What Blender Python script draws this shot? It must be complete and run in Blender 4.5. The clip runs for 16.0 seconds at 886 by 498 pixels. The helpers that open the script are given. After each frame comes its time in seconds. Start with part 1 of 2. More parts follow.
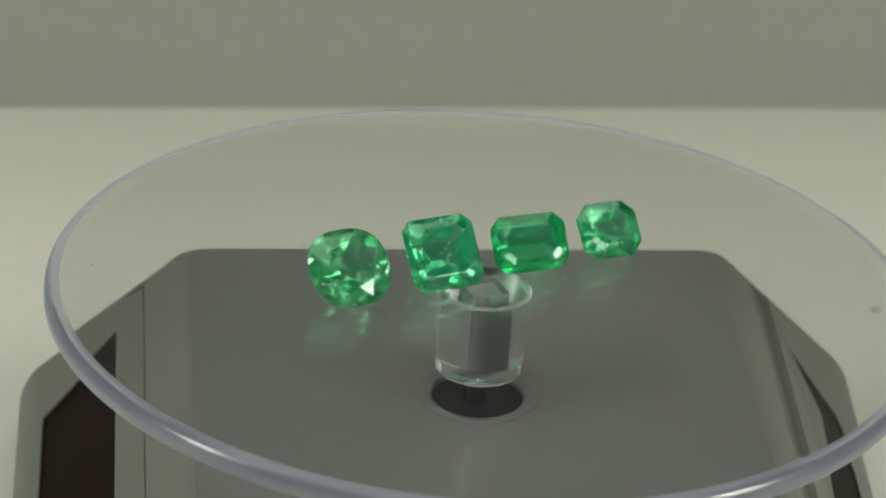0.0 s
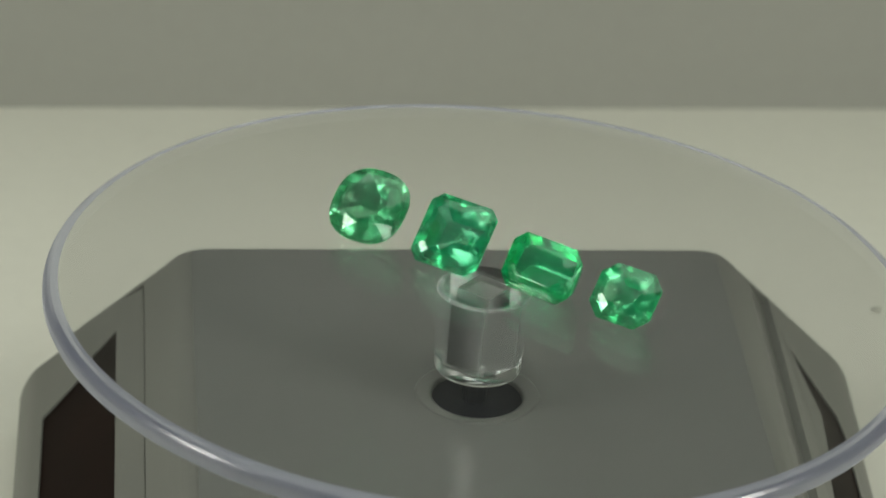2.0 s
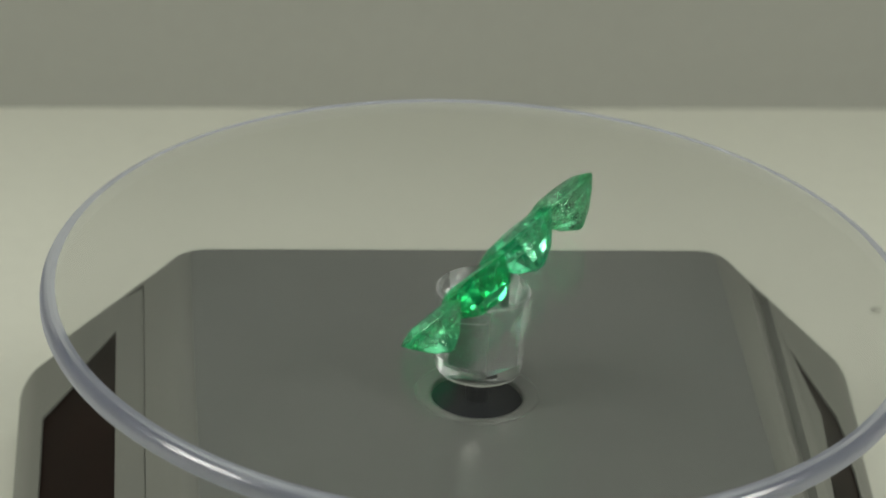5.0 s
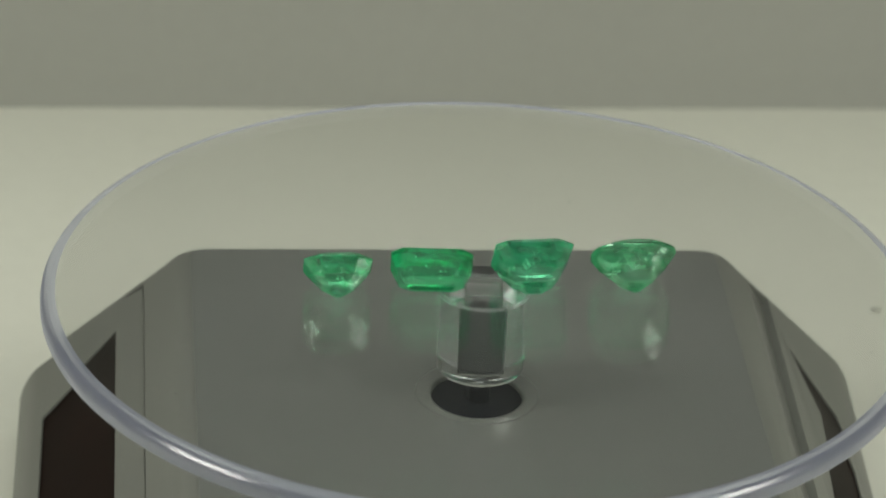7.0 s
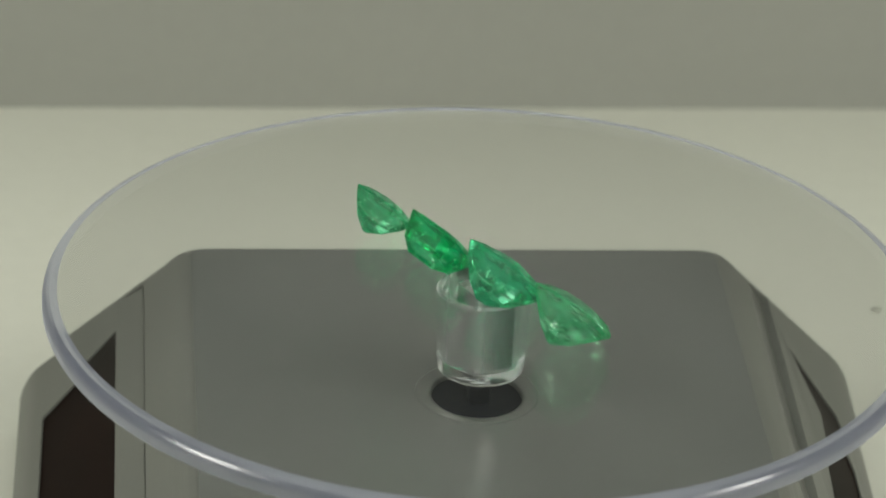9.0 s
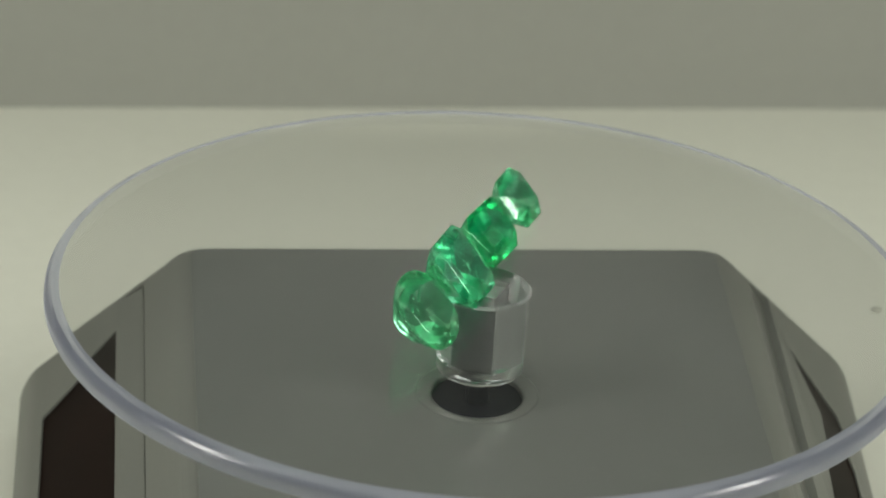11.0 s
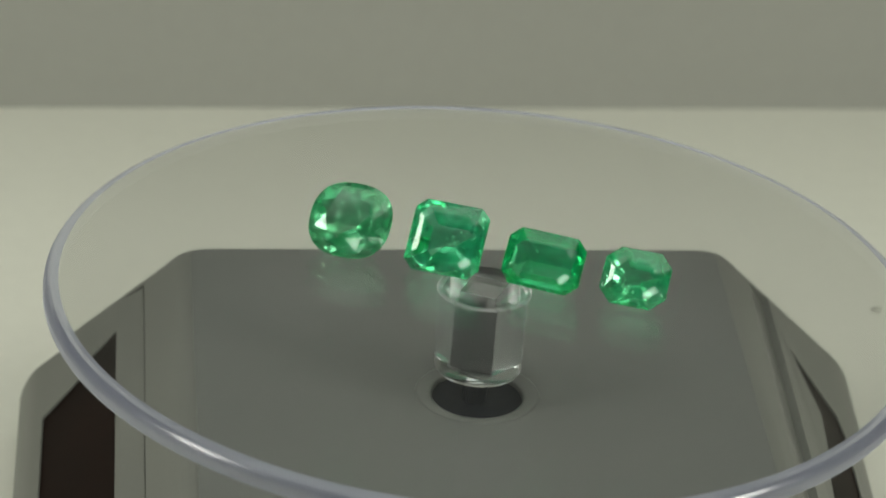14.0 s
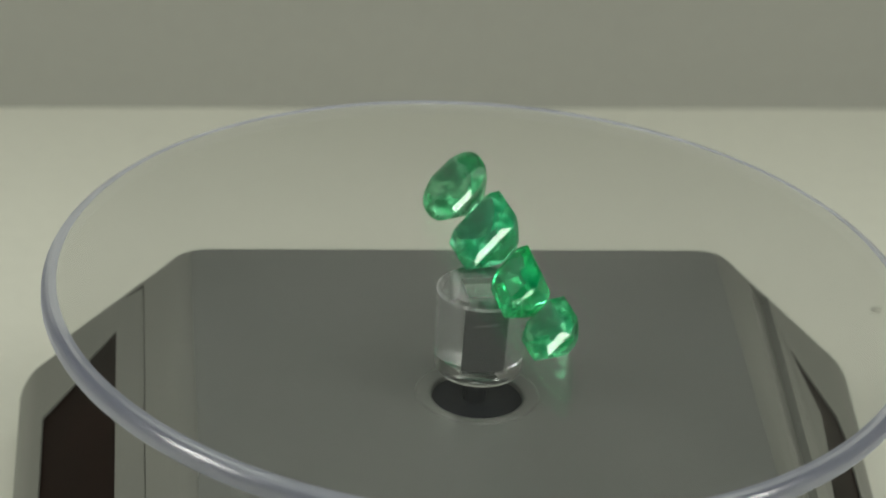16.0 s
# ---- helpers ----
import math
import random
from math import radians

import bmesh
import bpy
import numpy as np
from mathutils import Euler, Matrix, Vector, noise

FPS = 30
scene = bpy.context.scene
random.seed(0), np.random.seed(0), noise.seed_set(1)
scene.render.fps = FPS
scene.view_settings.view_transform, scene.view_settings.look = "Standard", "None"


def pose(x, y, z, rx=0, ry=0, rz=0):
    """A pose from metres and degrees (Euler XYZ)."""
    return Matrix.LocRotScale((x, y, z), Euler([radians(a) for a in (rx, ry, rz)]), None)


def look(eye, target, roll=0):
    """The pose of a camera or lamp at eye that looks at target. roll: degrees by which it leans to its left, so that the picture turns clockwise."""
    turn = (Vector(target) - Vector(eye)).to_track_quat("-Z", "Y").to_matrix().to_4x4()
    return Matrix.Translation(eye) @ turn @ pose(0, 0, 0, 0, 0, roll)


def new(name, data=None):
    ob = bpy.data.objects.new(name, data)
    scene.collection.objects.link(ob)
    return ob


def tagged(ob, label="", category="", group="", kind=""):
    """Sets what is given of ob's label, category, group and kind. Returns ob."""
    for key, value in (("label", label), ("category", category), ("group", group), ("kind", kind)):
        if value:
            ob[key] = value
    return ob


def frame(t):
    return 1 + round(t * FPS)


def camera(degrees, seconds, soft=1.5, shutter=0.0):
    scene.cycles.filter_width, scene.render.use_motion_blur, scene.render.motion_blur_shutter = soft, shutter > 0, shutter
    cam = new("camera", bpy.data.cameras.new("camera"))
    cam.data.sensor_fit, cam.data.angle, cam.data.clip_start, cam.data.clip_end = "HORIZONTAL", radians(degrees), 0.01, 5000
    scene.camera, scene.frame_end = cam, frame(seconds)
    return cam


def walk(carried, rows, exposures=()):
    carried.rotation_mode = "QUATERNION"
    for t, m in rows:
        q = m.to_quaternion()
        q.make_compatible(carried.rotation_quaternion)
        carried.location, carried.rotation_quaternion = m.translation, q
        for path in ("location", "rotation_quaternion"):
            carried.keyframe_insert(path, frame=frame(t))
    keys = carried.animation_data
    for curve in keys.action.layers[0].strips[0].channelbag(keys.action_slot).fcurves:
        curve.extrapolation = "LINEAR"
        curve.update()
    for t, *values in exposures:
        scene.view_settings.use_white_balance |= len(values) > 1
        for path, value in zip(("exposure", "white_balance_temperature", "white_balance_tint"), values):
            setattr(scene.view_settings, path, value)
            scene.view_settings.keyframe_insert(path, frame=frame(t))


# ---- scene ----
MM = 0.001
SECONDS = 16.0
SPIN = 0.50104            # radians a second, clockwise from above

# ---- camera: it stands still ----
cam = camera(18.36, SECONDS, soft=1.9)
cam.data.dof.use_dof = True
cam.data.dof.focus_distance = 0.338
cam.data.dof.aperture_fstop = 36
STAND = pose(0.0, -0.30553, 0.15843, 63.177, 0, 1.028) @ pose(0, 0, 0, 0, 0, 3.551)
walk(cam, [(0.0, STAND), (SECONDS, STAND)], exposures=[
    (0.0, 0.0), (1.5, 0.0), (3.0, -0.06), (4.2, -0.03), (6.5, 0.05), (9.0, 0.09), (11.4, 0.09), (12.5, 0.06), (14.0, 0.05), (SECONDS, 0.0)])

# ---- light: two small lamps beside the turntable, two added soft fills overhead ----
YAW = 8.4                 # the table, wall and turntable base are turned by this
ROOM = pose(0, 0, 0, 0, 0, YAW)
TABLE_Z = -0.0465
world = bpy.data.worlds.new("room_world")
scene.world = world
world.use_nodes = True
world.node_tree.nodes["Background"].inputs["Color"].default_value = (0.75, 0.85, 1.0, 1)
world.node_tree.nodes["Background"].inputs["Strength"].default_value = 0.05


def area_lamp(name, m, sx, sy, watts, colour):
    data = bpy.data.lights.new(name, "AREA")
    data.shape, data.size, data.size_y, data.energy, data.color = "RECTANGLE", sx, sy, watts, colour
    ob = new(name, data)
    ob.matrix_world = m
    return ob


# two small lamps beside the camera's line, and two unseen soft fills added under the ceiling
for side in (-1, 1):
    area_lamp("side_lamp", look((side * 0.3255, -0.1185, 0.212), (0, 0, 0)), 0.12, 0.15, 0.57, (1.0, 0.99, 0.90))
area_lamp("overhead_fill", ROOM @ pose(0, 0.15, 0.98), 1.1, 1.1, 4.2, (0.95, 1.0, 0.90))
area_lamp("overhead_fill", ROOM @ pose(0, -1.62, 0.98), 2.0, 0.5, 15.0, (0.95, 1.0, 0.90))

# ---- materials ----


def material(name, colour, rough=0.5, metal=0.0, grain=0.0, grain_scale=300.0, bump=0.0, bump_scale=900.0, stain=0.0,
             stain_scale=20.0, coat=0.0, spec=0.5, rough_var=0.0):
    mat = bpy.data.materials.new(name)
    mat.use_nodes = True
    nt = mat.node_tree
    b = nt.nodes["Principled BSDF"]
    b.inputs["Roughness"].default_value = rough
    b.inputs["Metallic"].default_value = metal
    b.inputs["Specular IOR Level"].default_value = spec
    b.inputs["Coat Weight"].default_value = coat
    b.inputs["Coat Roughness"].default_value = 0.08
    co = nt.nodes.new("ShaderNodeTexCoord")

    def noise_at(scale, detail=4.0):
        n = nt.nodes.new("ShaderNodeTexNoise")
        n.inputs["Scale"].default_value, n.inputs["Detail"].default_value = scale, detail
        nt.links.new(co.outputs["Object"], n.inputs["Vector"])
        return n.outputs["Fac"]

    def spread(fac, lo, hi):
        r = nt.nodes.new("ShaderNodeMapRange")
        r.clamp = False
        r.inputs["From Min"].default_value, r.inputs["From Max"].default_value = 0.3, 0.7
        r.inputs["To Min"].default_value, r.inputs["To Max"].default_value = lo, hi
        nt.links.new(fac, r.inputs["Value"])
        return r.outputs["Result"]

    value = nt.nodes.new("ShaderNodeMath")
    value.operation = "MULTIPLY"
    nt.links.new(spread(noise_at(grain_scale), 1 - grain, 1 + grain), value.inputs[0])
    nt.links.new(spread(noise_at(stain_scale, 3.0), 1 - stain, 1 + stain), value.inputs[1])
    mix = nt.nodes.new("ShaderNodeVectorMath")
    mix.operation = "SCALE"
    mix.inputs[0].default_value = colour
    nt.links.new(value.outputs[0], mix.inputs["Scale"])
    nt.links.new(mix.outputs[0], b.inputs["Base Color"])
    if rough_var:
        nt.links.new(spread(noise_at(stain_scale * 3), rough - rough_var, rough + rough_var), b.inputs["Roughness"])
    if bump:
        bp = nt.nodes.new("ShaderNodeBump")
        bp.inputs["Strength"].default_value, bp.inputs["Distance"].default_value = bump, 0.0003
        nt.links.new(noise_at(bump_scale), bp.inputs["Height"])
        nt.links.new(bp.outputs["Normal"], b.inputs["Normal"])
    return mat


def glass(name, colour, ior, rough=0.0, wave=0.0, wave_scale=300.0, tone=0.0, haze=None, cloud=0.0, gloss=None):
    """Clear or coloured glass; wave: uneven polish; tone: uneven depth of colour; haze: milky share, its matt share and
    colour, and the colour that shines through, in clouds;
    gloss: share and roughness of a polished skin."""
    mat = bpy.data.materials.new(name)
    mat.use_nodes = True
    nt = mat.node_tree
    nt.nodes.remove(nt.nodes["Principled BSDF"])
    g = nt.nodes.new("ShaderNodeBsdfGlass")
    g.inputs["Color"].default_value = (*colour, 1)
    g.inputs["IOR"].default_value, g.inputs["Roughness"].default_value = ior, rough
    out = nt.nodes["Material Output"].inputs["Surface"]
    nt.links.new(g.outputs[0], out)
    if haze:
        milk = nt.nodes.new("ShaderNodeBsdfTranslucent")
        matt = nt.nodes.new("ShaderNodeBsdfDiffuse")
        both, mix = nt.nodes.new("ShaderNodeMixShader"), nt.nodes.new("ShaderNodeMixShader")
        milk.inputs["Color"].default_value = (*haze[-1], 1)
        matt.inputs["Color"].default_value = (*haze[2], 1)
        both.inputs[0].default_value, mix.inputs[0].default_value = haze[1], haze[0]
        if cloud:
            cc = nt.nodes.new("ShaderNodeTexCoord")
            cn = nt.nodes.new("ShaderNodeTexNoise")
            cn.inputs["Scale"].default_value, cn.inputs["Detail"].default_value = cloud, 5
            cr = nt.nodes.new("ShaderNodeMapRange")
            cr.inputs["From Min"].default_value, cr.inputs["From Max"].default_value = 0.40, 0.66
            cr.inputs["To Min"].default_value, cr.inputs["To Max"].default_value = haze[0] * 0.25, haze[0] * 2.2
            nt.links.new(cc.outputs["Object"], cn.inputs["Vector"])
            nt.links.new(cn.outputs["Fac"], cr.inputs["Value"])
            nt.links.new(cr.outputs["Result"], mix.inputs[0])
        nt.links.new(milk.outputs[0], both.inputs[1])
        nt.links.new(matt.outputs[0], both.inputs[2])
        nt.links.new(g.outputs[0], mix.inputs[1])
        nt.links.new(both.outputs[0], mix.inputs[2])
        nt.links.new(mix.outputs[0], out)
    if gloss:
        skin, over = nt.nodes.new("ShaderNodeBsdfGlossy"), nt.nodes.new("ShaderNodeMixShader")
        skin.inputs["Roughness"].default_value, over.inputs[0].default_value = gloss[1], gloss[0]
        nt.links.new(out.links[0].from_socket, over.inputs[1])
        nt.links.new(skin.outputs[0], over.inputs[2])
        nt.links.new(over.outputs[0], out)
    co = nt.nodes.new("ShaderNodeTexCoord")
    if wave:
        n = nt.nodes.new("ShaderNodeTexNoise")
        n.inputs["Scale"].default_value, n.inputs["Detail"].default_value = wave_scale, 3
        bp = nt.nodes.new("ShaderNodeBump")
        bp.inputs["Strength"].default_value, bp.inputs["Distance"].default_value = wave, 0.0002
        nt.links.new(co.outputs["Object"], n.inputs["Vector"])
        nt.links.new(n.outputs["Fac"], bp.inputs["Height"])
        nt.links.new(bp.outputs["Normal"], g.inputs["Normal"])
    if tone:
        n = nt.nodes.new("ShaderNodeTexNoise")
        n.inputs["Scale"].default_value, n.inputs["Detail"].default_value = 620, 4
        stretch = nt.nodes.new("ShaderNodeMapping")
        stretch.inputs["Scale"].default_value = (0.22, 1, 1)
        nt.links.new(co.outputs["Object"], stretch.inputs["Vector"])
        nt.links.new(stretch.outputs["Vector"], n.inputs["Vector"])
        ramp = nt.nodes.new("ShaderNodeValToRGB")
        ramp.color_ramp.elements[0].position, ramp.color_ramp.elements[1].position = 0.32, 0.7
        ramp.color_ramp.elements[0].color = (*[c ** (1 + tone) for c in colour], 1)
        ramp.color_ramp.elements[1].color = (*[c ** (1 - tone) for c in colour], 1)
        nt.links.new(n.outputs["Fac"], ramp.inputs["Fac"])
        nt.links.new(ramp.outputs["Color"], g.inputs["Color"])
    return mat


M_TABLE = material("white_laminate", (0.60, 0.60, 0.525), 0.55, grain=0.015, stain=0.02, stain_scale=9, bump=0.05)
M_WALL = material("matt_wall_paint", (0.325, 0.327, 0.294), 0.8, grain=0.015, stain=0.03, stain_scale=6, bump=0.1)
M_ROOM = material("room_paint", (0.18, 0.18, 0.168), 0.8, stain=0.03, stain_scale=3)
M_SIDE = material("pale_wall_paint", (0.64, 0.64, 0.60), 0.7, stain=0.03, stain_scale=3)
M_FLOOR = material("room_floor", (0.25, 0.22, 0.18), 0.6, stain=0.1, stain_scale=5)
M_PLATE = material("glossy_grey_panel", (0.099, 0.103, 0.095), 0.30, grain=0.02, stain=0.03, stain_scale=25)
M_BODY = material("silver_grey_plastic", (0.128, 0.130, 0.116), 0.36, grain=0.03, grain_scale=2500, stain=0.04,
                  stain_scale=30, bump=0.04, bump_scale=3000)
M_DARK = material("dark_window_plastic", (0.008, 0.004, 0.003), 0.4, spec=0.04, grain=0.2, grain_scale=60, stain=0.3, stain_scale=50)
M_BLACK = material("black_plastic", (0.008, 0.009, 0.012), 0.45, spec=0.15, grain=0.1, stain=0.1)
M_PIN = material("black_core", (0.022, 0.023, 0.025), 0.35, grain=0.15, stain=0.2, stain_scale=300)
M_CAP = material("grey_metal", (0.34, 0.34, 0.33), 0.35, metal=0.5, grain=0.05, stain=0.1, stain_scale=400)
M_DUST = material("dark_dust", (0.07, 0.065, 0.06), 0.9, grain=0.2)
M_STAIN = material("faint_stain", (0.46, 0.455, 0.40), 0.7, grain=0.1)
M_ACRYLIC = glass("clear_acrylic", (0.972, 0.975, 0.972), 1.49)
M_PEG = glass("clear_acrylic_rod", (0.97, 0.98, 0.98), 1.49, wave=0.02, wave_scale=200, haze=(0.042, 0.2, (0.85, 0.86, 0.87)))
M_BORE = glass("satin_bore_wall", (0.97, 0.98, 0.98), 1.62, rough=0.1)
M_FROST = glass("sawn_rod_edge", (0.97, 0.98, 0.98), 1.49, haze=(0.2, 0.5, (0.8, 0.82, 0.83)))
# bluish milk in the clear edge stands for room light refracted through it
M_RIM = glass("acrylic_edge", (0.92, 0.93, 1.0), 1.49, rough=0.06, haze=(0.48, 0.5, (0.34, 0.365, 0.53), (0.73, 0.74, 0.75)), gloss=(0.08, 0.2))
M_FLAKE = material("pale_inclusion", (0.62, 0.9, 0.74), 0.4, grain=0.2)


def emerald(name, colour, milk):
    return glass(name, colour, 1.55, rough=0.03, wave=0.08, wave_scale=260, tone=0.45,
                 haze=(0.15, 0.12, milk), cloud=420, gloss=(0.055, 0.01))


M_GEM_OVAL = emerald("pale_emerald", (0.63, 0.935, 0.77), (0.15, 0.82, 0.45))
M_GEM_SQUARE = emerald("clear_emerald", (0.60, 0.96, 0.80), (0.07, 0.87, 0.50))
M_GEM_LONG = emerald("vivid_emerald", (0.45, 0.95, 0.72), (0.02, 0.87, 0.43))
M_GEM_SMALL = emerald("light_emerald", (0.61, 0.955, 0.78), (0.09, 0.88, 0.48))

# ---- building helpers ----


def mesh_of(name, bm, mat, smooth=False):
    me = bpy.data.meshes.new(name)
    bm.normal_update()
    bm.to_mesh(me)
    bm.free()
    for m in (mat if isinstance(mat, (list, tuple)) else [mat]):
        me.materials.append(m)
    for poly in me.polygons:
        poly.use_smooth = smooth
    return me


def part(name, bm, mat, parent, label="", smooth=False, keep=False):
    me = mesh_of(name, bm, mat, smooth) if not keep else bm
    ob = new(name, me)
    ob.parent = parent
    if label:
        ob["label"] = label
    return ob


def box(bm, x0, x1, y0, y1, z0, z1):
    m = Matrix.LocRotScale(((x0 + x1) / 2, (y0 + y1) / 2, (z0 + z1) / 2), None, (x1 - x0, y1 - y0, z1 - z0))
    return bmesh.ops.create_cube(bm, size=1, matrix=m)["verts"]


def slab(name, x0, x1, y0, y1, z0, z1, mat, m=ROOM):
    bm = bmesh.new()
    box(bm, x0, x1, y0, y1, z0, z1)
    ob = new(name, mesh_of(name, bm, mat))
    ob.matrix_world = m
    return ob


def prism(bm, poly, lift, low, high):
    """A prism over the polygon poly; lift maps (a, b, height) to a place."""
    lo = [bm.verts.new(lift(a, b, low)) for a, b in poly]
    hi = [bm.verts.new(lift(a, b, high)) for a, b in poly]
    n = len(poly)
    bm.faces.new(lo[::-1])
    bm.faces.new(hi)
    for i in range(n):
        bm.faces.new((lo[i], lo[(i + 1) % n], hi[(i + 1) % n], hi[i]))
    bmesh.ops.recalc_face_normals(bm, faces=bm.faces)


def carve(me_body, cutters):
    """The body's mesh with the cutters' bmeshes taken out of it."""
    ob = new("carving", me_body)
    tools = []
    for bm in cutters:
        tool = new("tool", mesh_of("tool", bm, M_BODY))
        mod = ob.modifiers.new("cut", "BOOLEAN")
        mod.operation, mod.solver, mod.object = "DIFFERENCE", "EXACT", tool
        tools.append(tool)
    dg = bpy.context.evaluated_depsgraph_get()
    out = bpy.data.meshes.new_from_object(ob.evaluated_get(dg))
    for o in (ob, *tools):
        bpy.data.objects.remove(o)
    return out


def lathe(bm, profile, n, centre=Vector()):
    rings = []
    for r, z in profile:
        rings.append([bm.verts.new(centre + Vector((r * math.cos(math.tau * i / n), r * math.sin(math.tau * i / n), z))) for i in range(n)])
    faces = []
    for a, b in zip(rings, rings[1:]):
        faces.append([bm.faces.new((a[i], a[(i + 1) % n], b[(i + 1) % n], b[i])) for i in range(n)])
    return rings, faces


# ---- the room ----
WALL_V = 0.1565
tagged(slab("table", -0.75, 0.75, -0.62, WALL_V + 0.06, -0.8, TABLE_Z, M_TABLE),
       "plain off-white matt table with a grey board at its back", "table", kind="structure")
tagged(slab("backdrop", -0.75, 0.75, WALL_V, WALL_V + 0.012, TABLE_Z, 0.045, M_WALL, ROOM @ pose(0, 0, 0, 0, 0, 1.1)),
       "plain matt grey board standing upright on the table", "backdrop", kind="structure")
tagged(slab("wall_back", -1.5, 1.5, 0.9, 1.0, -0.8, 1.0, M_ROOM), "plain dim painted wall", "wall", kind="structure")
tagged(slab("wall_left", -1.6, -1.5, -1.9, 1.0, -0.8, 1.0, M_SIDE), "plain pale painted side wall", "wall", kind="structure")
tagged(slab("wall_right", 1.5, 1.6, -1.9, 1.0, -0.8, 1.0, M_SIDE), "plain pale painted side wall", "wall", kind="structure")
tagged(slab("wall_front", -1.6, 1.6, -2.0, -1.9, -0.8, 1.0, M_ROOM), "plain painted wall behind the camera", "wall", kind="structure")
tagged(slab("floor", -1.6, 1.6, -2.0, 1.0, -0.85, -0.8, M_FLOOR), "plain dark room floor", "floor", kind="structure")
tagged(slab("ceiling", -1.6, 1.6, -2.0, 1.0, 1.0, 1.05, M_ROOM), "plain painted ceiling", "ceiling", kind="structure")

# ---- turntable base: ridged body with sloping sides, sunk dark windows ----
PLATE_Z = -0.0178
RIDGE_U, FOOT_U, SHOULDER_Z = 0.0373, 0.0600, -0.0366
BASE_SHIFT = 0.0005
BACK_V = 0.0414
SLOPE = (SHOULDER_Z - PLATE_Z) / (FOOT_U - RIDGE_U)


WINDOWS = {-1: [(0.0467, 0.0325), (0.0566, 0.0250), (0.0566, -0.034), (0.0467, -0.034)],
           1: [(0.0469, 0.0285), (0.0541, 0.0197), (0.0560, 0.0100), (0.0560, -0.034),
               (0.0497, -0.034), (0.0492, -0.008), (0.0503, 0.0150)]}


def on_slope(side):
    """Maps (u, v, height over the slope) of a sloping side to a place in the base's space."""
    n = Vector((-SLOPE * side, 0, 1)).normalized()
    return lambda u, v, h: Vector((side * u, v, PLATE_Z + SLOPE * (u - RIDGE_U))) + n * h


def slanted(me):
    """The base's one side runs inwards to the front; its shoulders end a little short of the back."""
    for v in me.vertices:
        x, y = v.co.x, v.co.y
        if x > 0.02:
            out = min(1.0, max(0.0, (x - 0.037) / 0.021))
            v.co.x += min(1.0, (x - 0.02) / 0.017) * (0.06 + 0.04 * out) * (y - 0.012 - 0.030 * out)
        if y > 0:
            v.co.y -= (0.0023 if x > 0 else 0.0014) * min(1.0, max(0.0, (abs(x) - 0.0375) / 0.004))
    return me


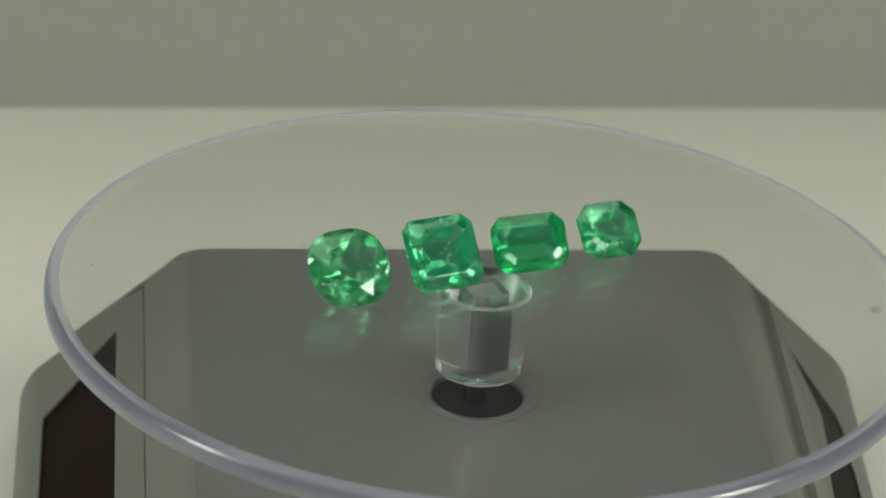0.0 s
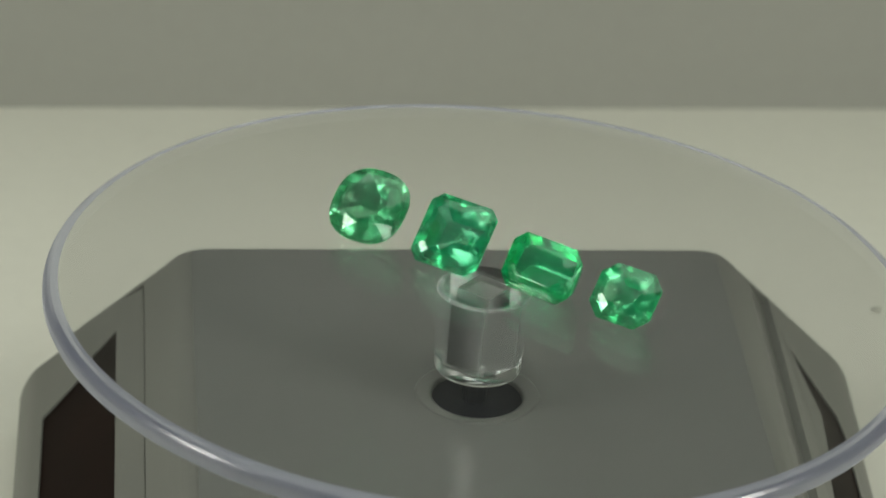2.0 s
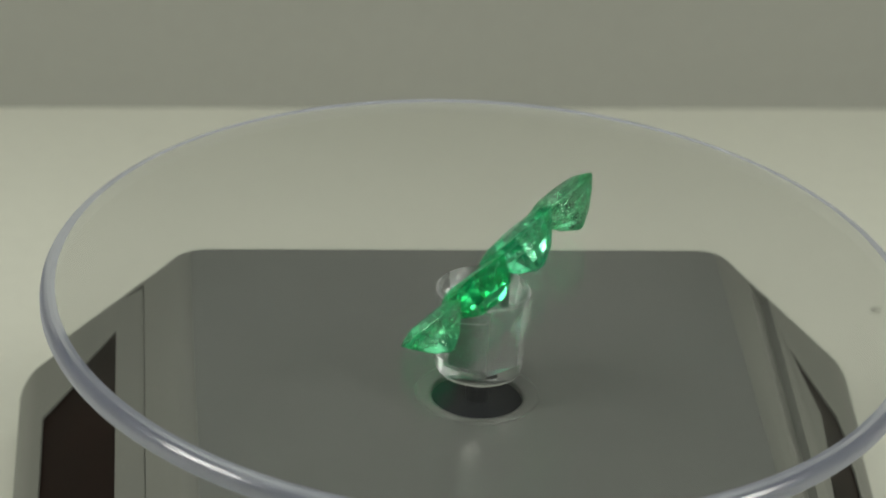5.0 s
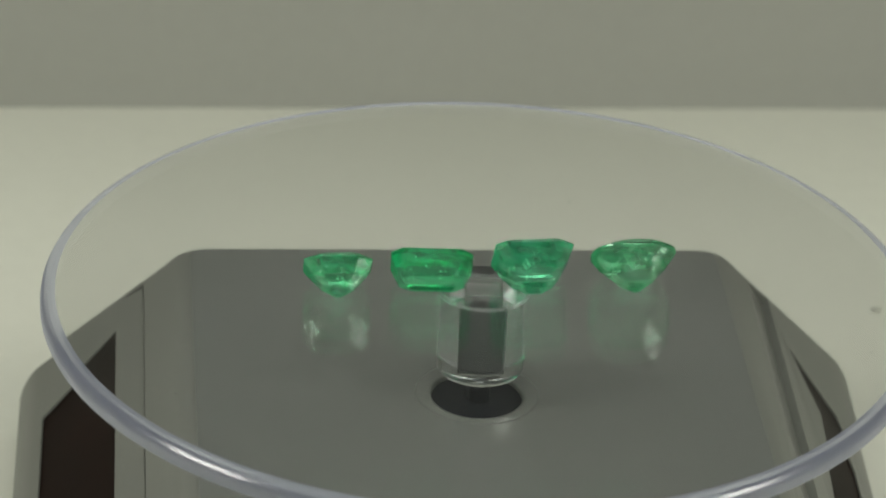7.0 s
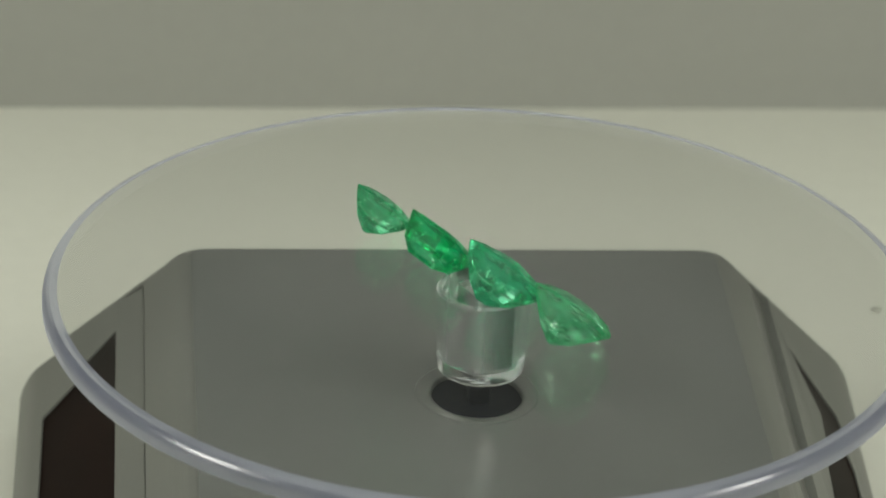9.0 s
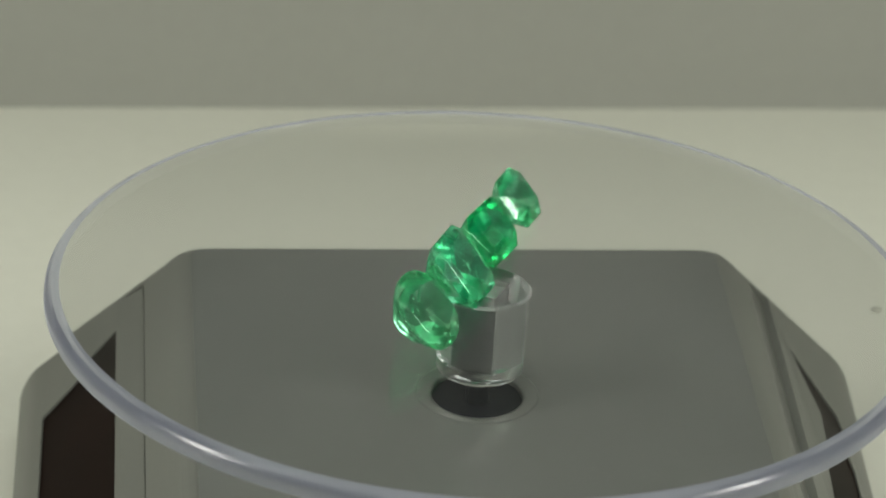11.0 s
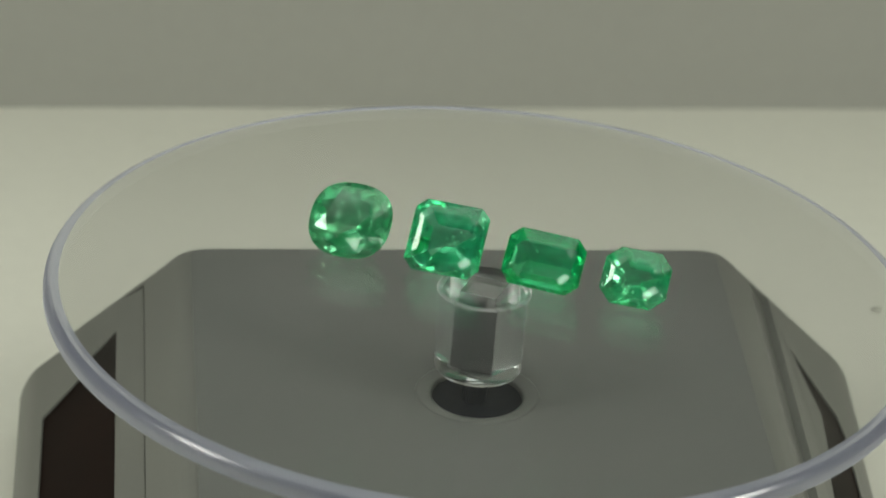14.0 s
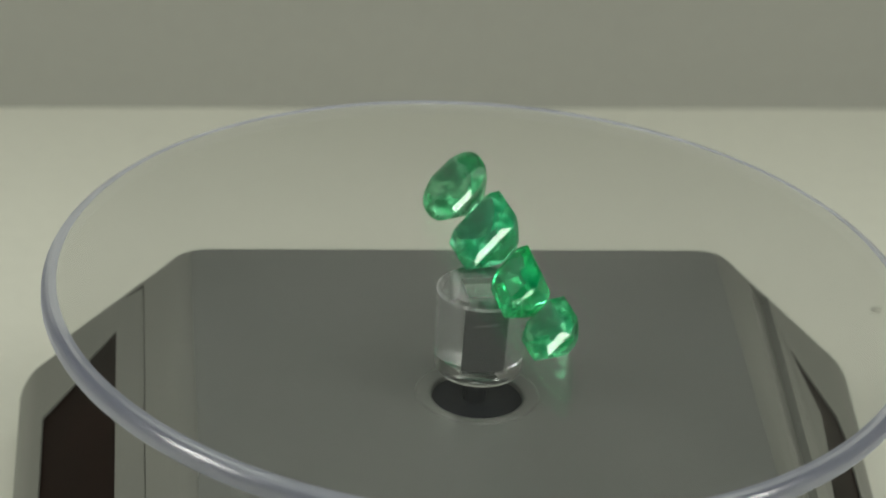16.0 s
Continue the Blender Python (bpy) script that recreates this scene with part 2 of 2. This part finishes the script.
def turntable_base():
    base = new("display_turntable")
    base.matrix_basis = ROOM @ pose(BASE_SHIFT, 0, 0)
    top = PLATE_Z - 0.0004
    half = [(RIDGE_U, top), (FOOT_U, SHOULDER_Z), (FOOT_U + 0.0005, TABLE_Z + 0.0015), (FOOT_U - 0.001, TABLE_Z)]
    profile = half + [(-u, z) for u, z in half[::-1]]
    bm = bmesh.new()
    prism(bm, profile, lambda u, z, v: Vector((u, v, z)), -BACK_V, BACK_V)
    for u, offset in ((RIDGE_U, 0.0024), (FOOT_U, 0.0036)):
        edges = [e for e in bm.edges if abs(e.verts[0].co.y - e.verts[1].co.y) > 0.05
                 and all(abs(abs(v.co.x) - u) < 1e-5 and v.co.z > SHOULDER_Z - 0.001 for v in e.verts)]
        bmesh.ops.bevel(bm, geom=edges, offset=offset, segments=5, profile=0.5, affect="EDGES")
    rims = [e for e in bm.edges if all(abs(abs(v.co.y) - BACK_V) < 1e-5 and v.co.z > SHOULDER_Z - 0.006 for v in e.verts)]
    bmesh.ops.bevel(bm, geom=rims, offset=0.0009, segments=3, profile=0.5, affect="EDGES")
    cutters = []
    for side in (-1, 1):
        lift = on_slope(side)
        cut = bmesh.new()
        prism(cut, WINDOWS[side], lift, -0.0010, 0.004)
        cutters.append(cut)
        ledge = bmesh.new()
        if side < 0:
            step = [(0.0430, 0.004), (0.0430, -0.0007), (0.0466, -0.0001), (0.0466, 0.004)]
        else:
            step = [(0.0412, 0.004), (0.0412, -0.0001), (0.0448, -0.0015), (0.0452, 0.0), (0.0452, 0.004)]
        prism(ledge, step, lambda u, h, v, put=lift: put(u, v, h), -0.05, 0.0402)
        cutters.append(ledge)
    seam = bmesh.new()
    prism(seam, [(0.0429, 0.004), (0.0429, -0.0009), (0.0430, -0.0009), (0.0430, 0.004)],
          lambda u, h, v, put=on_slope(-1): put(u, v, h), -0.05, 0.0396)
    cutters.append(seam)
    hole = bmesh.new()
    bmesh.ops.create_cone(hole, cap_ends=True, segments=64, radius1=0.0079, radius2=0.0079, depth=0.004,
                          matrix=Matrix.Translation((-BASE_SHIFT, 0, PLATE_Z)))
    cutters.append(hole)
    me = slanted(carve(mesh_of("body", bm, M_BODY), cutters))
    part("body", me, None, base, keep=True)
    # top panel with a round opening for the pin
    bm = bmesh.new()
    n = 256
    rings = []
    for z in (PLATE_Z, PLATE_Z - 0.0004):
        inner = [bm.verts.new((-BASE_SHIFT + 0.0080 * math.cos(math.tau * i / n), 0.0080 * math.sin(math.tau * i / n), z)) for i in range(n)]
        outer = []
        for i in range(n):
            c, s = math.cos(math.tau * i / n), math.sin(math.tau * i / n)
            k = (abs(c / 0.0364) ** 60 + abs(s / 0.0402) ** 60) ** (-1 / 60)
            outer.append(bm.verts.new((c * k, s * k, z)))
        rings.append((inner, outer))
    (it, ot), (ib, ob_) = rings
    for i in range(n):
        j = (i + 1) % n
        bm.faces.new((it[i], ot[i], ot[j], it[j]))
        bm.faces.new((ib[j], ob_[j], ob_[i], ib[i]))
        bm.faces.new((ot[i], ob_[i], ob_[j], ot[j]))
        bm.faces.new((ib[i], it[i], it[j], ib[j]))
    part("top_panel", slanted(mesh_of("top_panel", bm, M_PLATE)), None, base, "smooth glossy grey top panel", keep=True)
    bm = bmesh.new()
    bmesh.ops.create_cone(bm, cap_ends=True, segments=48, radius1=0.0058, radius2=0.0058, depth=0.0008,
                          matrix=Matrix.Translation((-BASE_SHIFT, 0, PLATE_Z - 0.0012)))
    part("socket", bm, M_BLACK, base, "round black plastic socket")
    bm = bmesh.new()
    lathe(bm, [(0.0080, PLATE_Z - 0.0004), (0.0080, PLATE_Z - 0.00002), (0.0076, PLATE_Z - 0.00002), (0.0063, PLATE_Z - 0.00018),
               (0.0059, PLATE_Z - 0.0003), (0.0059, PLATE_Z - 0.0009)], 64, Vector((-BASE_SHIFT, 0, 0)))
    part("collar", bm, M_PLATE, base, "shallow dished ring round the socket", smooth=True)
    for side in (-1, 1):
        lift = on_slope(side)
        bm = bmesh.new()
        prism(bm, WINDOWS[side], lift, -0.0011, -0.0004)
        part("window", slanted(mesh_of("window", bm, M_DARK)), None, base, "sunk dark brown window", keep=True)
    return tagged(base, "silver-grey plastic display turntable with a clear acrylic disc, on a table", "turntable")


base = turntable_base()

# ---- turning disc with its rod and drive pin ----
DISC_R, DISC_T = 0.0551, 0.0025
OFFSET = Vector((0.000285, 0.0, 0.0))
TILT = pose(0, 0, 0, -0.8556, 0, 0) @ pose(0, 0, 0, 0, 0.5832, 0)


def disc_pose(t):
    return Matrix.Rotation(-SPIN * t, 4, "Z") @ TILT


ROD_TURN = 24.0


def turning_disc():
    # clear plate with an eased edge, coloured milky blue for the light refracted there
    bm = bmesh.new()
    e = 0.0004
    prof = [(DISC_R - e, -DISC_T), (DISC_R - e * 0.3, -DISC_T + e * 0.3), (DISC_R, -DISC_T + e)]
    for k in range(7):
        a = math.pi / 2 * k / 6
        prof.append((DISC_R - 0.0019 * (1 - math.cos(a)), -0.0014 * (1 - math.sin(a))))
    rings, faces = lathe(bm, prof, 192, OFFSET)
    bm.faces.new(rings[0][::-1])
    bm.faces.new(rings[-1])
    for row in faces:
        for f in row:
            f.material_index, f.smooth = 1, True
    bmesh.ops.recalc_face_normals(bm, faces=bm.faces)
    disc = part("disc", bm, [M_ACRYLIC, M_RIM], base, "clear acrylic round disc with a rounded edge coloured bluish for refracted light")
    disc.visible_shadow = False
    # rod with a square bore
    bm = bmesh.new()
    n, s = 64, 0.0024
    z1, z0 = -DISC_T - 0.00004, -0.0142

    def circle(r, z):
        return [bm.verts.new((r * math.cos(math.tau * (i + 0.5) / n), r * math.sin(math.tau * (i + 0.5) / n), z)) for i in range(n)]

    def square(z):
        out = []
        for i in range(n):
            c, d = math.cos(math.tau * (i + 0.5) / n), math.sin(math.tau * (i + 0.5) / n)
            k = s / max(abs(c), abs(d))
            x, y = c * k, d * k
            if abs(abs(x) - abs(y)) < 0.0003:
                x, y = math.copysign(s, x), math.copysign(s, y)
            out.append(bm.verts.new((x, y, z)))
        return out

    loops = [circle(0.0049, z0), circle(0.00545, z0 + 0.0003), circle(0.00562, z0 + 0.0007), circle(0.0060, z1 - 0.00035),
             circle(0.00565, z1), square(z1), square(z0 + 0.0011)]
    for k, (a, b) in enumerate(zip(loops, loops[1:])):
        for i in range(n):
            j = (i + 1) % n
            f = bm.faces.new((a[i], a[j], b[j], b[i]))
            f.smooth = True
            bm.edges.get((b[i], b[j])).smooth = False
            bm.edges.get((a[i], a[j])).smooth = False
            if k > 4:
                f.smooth = False
            f.material_index = 2 if k == 5 else 1 if k in (0, 1, 3) else 0
    bm.faces.new(loops[0][::-1])
    bm.faces.new(loops[-1])
    bmesh.ops.remove_doubles(bm, verts=bm.verts, dist=1e-7)
    bmesh.ops.recalc_face_normals(bm, faces=bm.faces)
    me = bpy.data.meshes.new("rod")
    bm.to_mesh(me)
    bm.free()
    me.materials.append(M_PEG)
    me.materials.append(M_FROST)
    me.materials.append(M_BORE)
    rod = part("rod", me, None, disc, "short clear acrylic rod with a square bore", keep=True)
    rod.rotation_euler = (0, 0, radians(ROD_TURN))
    rod.location = (0.00008, 0, 0)
    bm = bmesh.new()
    box(bm, -0.0021, 0.0021, -0.0021, 0.0021, z0 + 0.0013, -DISC_T - 0.0009)
    bmesh.ops.bevel(bm, geom=bm.edges[:], offset=0.0001, segments=2, affect="EDGES")
    core = part("core", bm, M_PIN, disc, "square matt black core")
    core.rotation_euler, core.location = rod.rotation_euler, rod.location
    bm = bmesh.new()
    box(bm, -0.0021, 0.0021, -0.0021, 0.0021, -DISC_T - 0.00088, -DISC_T - 0.0006)
    bmesh.ops.bevel(bm, geom=bm.edges[:], offset=0.00008, segments=2, affect="EDGES")
    cap = part("cap", bm, M_CAP, disc, "square grey metal cap on the core")
    cap.rotation_euler, cap.location = rod.rotation_euler, rod.location
    bm = bmesh.new()
    for y, h in ((-0.00055, 0.0), (0.0006, 0.00022)):
        for v in box(bm, 0.00209, 0.00212, y - 0.00055, y + 0.00055, -0.00632 + h, -0.00622 + h):
            v.co.z += (v.co.y - y) * 0.2
    scratch = part("scratch", bm, M_CAP, disc, "thin bright scratch on the core")
    scratch.rotation_euler, scratch.location = rod.rotation_euler, rod.location
    bm = bmesh.new()
    bmesh.ops.create_cone(bm, cap_ends=True, segments=24, radius1=0.0016, radius2=0.0016, depth=z0 - PLATE_Z + 0.0008,
                          matrix=Matrix.Translation((0, 0, (z0 + PLATE_Z - 0.0008) / 2)))
    part("spindle", bm, M_BLACK, disc, "short black spindle")
    return disc


disc = turning_disc()

# ---- emeralds ----


def octagon(hx, hy, c):
    return [(-hx, -hy + c), (-hx + c, -hy), (hx - c, -hy), (hx, -hy + c), (hx, hy - c), (hx - c, hy), (-hx + c, hy), (-hx, hy - c)]


def hull_gem(name, points, mat):
    bm = bmesh.new()
    for q in points:
        bm.verts.new(q)
    out = bmesh.ops.convex_hull(bm, input=bm.verts)
    loose = list({g for g in out["geom_interior"] + out["geom_unused"] if isinstance(g, bmesh.types.BMVert)})
    bmesh.ops.delete(bm, geom=loose, context="VERTS")
    bmesh.ops.dissolve_limit(bm, angle_limit=radians(1.5), verts=bm.verts, edges=bm.edges)
    bmesh.ops.bevel(bm, geom=bm.edges[:], offset=0.00004, segments=1, affect="EDGES")
    return mesh_of(name, bm, mat)


def step_cut(hx, hy, c, keel, steps, depth, outer=29.0, inner=19.5, widths=(0.00095, 0.0007), lean=0.0, pitch=0.0):
    """Points of an emerald cut: two crown steps of those slopes in degrees over the girdle, a stepped pavilion, each step
    a share of the girdle and a depth, and a shallow keel. lean, pitch: the table's slant to one side and
    to the back."""
    z1 = 0.0001 + widths[0] * math.tan(radians(outer))
    z2 = z1 + widths[1] * math.tan(radians(inner))
    pts = []
    for inset, z, slant in ((0.0, 0.0001, 0), (0.0, -0.0001, 0), (widths[0], z1, 1), (sum(widths), z2, 1)):
        pts += [(x, y, z - slant * (lean * x + pitch * y)) for x, y in octagon(hx - inset, hy - inset, c * (1 - 120 * inset))]
    for f, z in steps:
        pts += [(x, y, -z) for x, y in octagon(hx - (hx - keel) * (1 - f), hy * f, c * f)]
    pts += [(-keel, -0.0002, -depth), (keel, -0.0002, -depth), (keel, 0.0002, -depth), (-keel, 0.0002, -depth)]
    return pts


def cushion_cut(hx, hy, crown, steps, depth, lean=0.0):
    """Points of an oval cushion cut with brilliant facets."""
    def ring(f, z, n, turn, slant=0.0):
        out = []
        for i in range(n):
            a = math.tau * (i + turn) / n
            cx, sy = math.cos(a), math.sin(a)
            k = (abs(cx) ** 2.5 + abs(sy) ** 2.5) ** (-1 / 2.5)
            out.append((hx * f * cx * k, hy * f * sy * k, z - slant * hx * f * cx * k))
        return out
    (f1, d1), (f2, d2) = steps
    return (ring(1, 0.00015, 32, 0) + ring(1, -0.00015, 32, 0) + ring(0.86, crown * 0.58, 8, 0.5, lean) + ring(0.58, crown, 8, 0, lean)
            + ring(f1, -d1, 8, 0.5) + ring(f2, -d2, 8, 0) + ring(0.06, -depth, 6, 0))


def inclusions(seed, hx, hy, mat_parent, flaw):
    rnd = random.Random(seed)
    bm = bmesh.new()
    for k in range(30):
        p = Vector((rnd.uniform(-0.55, 0.55) * hx, rnd.uniform(-0.5, 0.5) * hy, rnd.uniform(-0.0026, 0.0001)))
        if k > 12:
            p = Vector((flaw[0] * MM + rnd.gauss(0, 0.0004), flaw[1] * MM + rnd.gauss(0, 0.00035), rnd.uniform(-0.0014, -0.0004)))
        turn = Euler([rnd.uniform(0, 6.28) for _ in range(3)]).to_matrix().to_4x4()
        s = rnd.uniform(0.00004, 0.00018)
        bmesh.ops.create_icosphere(bm, subdivisions=1, radius=1,
                                   matrix=Matrix.Translation(p) @ turn @ Matrix.Diagonal((s, s * rnd.uniform(0.4, 1.2), s * 0.15, 1)))
    return part("inclusions", bm, M_FLAKE, mat_parent, "pale internal flakes")


GEMS = []


def gem(name, points, mat, place, tilt, turn, label, category, seed, hx, hy, flaw):
    """A gem with its girdle's centre at place (disc space, mm), its table tilted and turned about the upright."""
    stone = new(name, hull_gem(name, points, mat))
    m = Matrix.Translation(Vector(place) * MM) @ pose(0, 0, 0, 0, 0, turn) @ pose(0, 0, 0, tilt, 0, 0)
    low = min((m @ v.co).z for v in stone.data.vertices)
    m = Matrix.Translation((0, 0, 0.00001 - low)) @ m
    inclusions(seed, hx, hy, stone, flaw)
    tagged(stone, label, category, group="emeralds on the disc")
    GEMS.append((stone, m))
    return stone


def local(place, normal_turn, tilt, x, y):
    """Shift a place within the plane of a tilted girdle, in mm."""
    v = pose(0, 0, 0, 0, 0, normal_turn) @ pose(0, 0, 0, tilt, 0, 0) @ Vector((x, y, 0))
    return tuple(a + b for a, b in zip(place, v))


gem("oval_emerald", cushion_cut(5.3 * MM, 5.0 * MM, 1.2 * MM, ((0.80, 1.67 * MM), (0.42, 3.63 * MM)), 4.9 * MM, 0.02), M_GEM_OVAL, (-16.67, -7.71, 4.2), 46, 29,
    "pale green cushion oval emerald resting tilted on the clear disc", "gemstone", 1, 5.25 * MM, 4.65 * MM, (1.2, -1.6))
gem("square_emerald", step_cut(4.85 * MM, 4.68 * MM, 1.25 * MM, 0.8 * MM, ((0.76, 1.87 * MM), (0.44, 3.85 * MM)), 5.2 * MM, outer=31.0, inner=18.5, lean=0.033), M_GEM_SQUARE,
    local((-5.87, -2.31, 3.82), 32.5, 49, 0.7, 0.47), 49, 28.5,
    "large green square step-cut emerald resting tilted on the clear disc", "gemstone", 2, 4.85 * MM, 4.68 * MM, (0.8, -0.3))
gem("rectangular_emerald", step_cut(5.1 * MM, 3.66 * MM, 1.4 * MM, 2.6 * MM, ((0.79, 1.35 * MM), (0.57, 2.86 * MM)), 3.97 * MM, pitch=0.105), M_GEM_LONG,
    local((4.72, 4.26, 3.28), 27.4, 55, 0.77, 0.24), 55, 24.2,
    "deep green rectangular step-cut emerald resting tilted on the clear disc", "gemstone", 3, 5.1 * MM, 3.66 * MM, (3.2, -1.8))
gem("small_emerald", step_cut(4.25 * MM, 3.7 * MM, 1.7 * MM, 0.3 * MM, ((0.75, 1.51 * MM), (0.42, 3.11 * MM)), 4.2 * MM, lean=0.015), M_GEM_SMALL,
    local((13.69, 9.18, 2.70), 27.7, 48.5, 2.25, 0.76), 48.5, 27.7,
    "small light green octagonal step-cut emerald resting tilted on the clear disc", "gemstone", 4, 4.1 * MM, 3.7 * MM, (-1.0, -1.5))

# ---- specks ----


def speck(name, size, seed):
    rnd = random.Random(seed)
    bm = bmesh.new()
    bmesh.ops.create_icosphere(bm, subdivisions=2, radius=1)
    for v in bm.verts:
        v.co *= rnd.uniform(0.7, 1.2)
        v.co = Vector((v.co.x * size, v.co.y * size * 0.7, v.co.z * size * 0.4))
    return new(name, mesh_of(name, bm, M_DUST, True))


spot = tagged(speck("table_spot", 0.0009, 9), "small dark spot on the off-white tabletop", "stain")
spot.data.materials[0] = M_STAIN
spot.location = (0.0629, 0.0854, TABLE_Z + 0.0002)

SPECKS = []
for place, size, seed in (((-48.77, -4.7), 0.00017, 5), ((-1.45, -25.49), 0.0002, 6), ((-15.98, -49.15), 0.00016, 7), ((-9.34, 42.75), 0.00015, 8), ((20.84, 42.53), 0.00015, 11)):
    SPECKS.append((tagged(speck("dust_speck", size, seed), "tiny dark dust speck lying on the clear disc", "dust", group="dust on the disc"),
                   Matrix.Translation((place[0] * MM, place[1] * MM, size * 0.3))))


def motions():
    """The disc turns evenly; the gems and dust ride on it."""
    times = [i * 0.2 for i in range(81)]
    back = base.matrix_basis.inverted()
    walk(disc, [(t, back @ disc_pose(t)) for t in times])
    for thing, seat in GEMS + SPECKS:
        walk(thing, [(t, disc_pose(t) @ seat) for t in times])


motions()
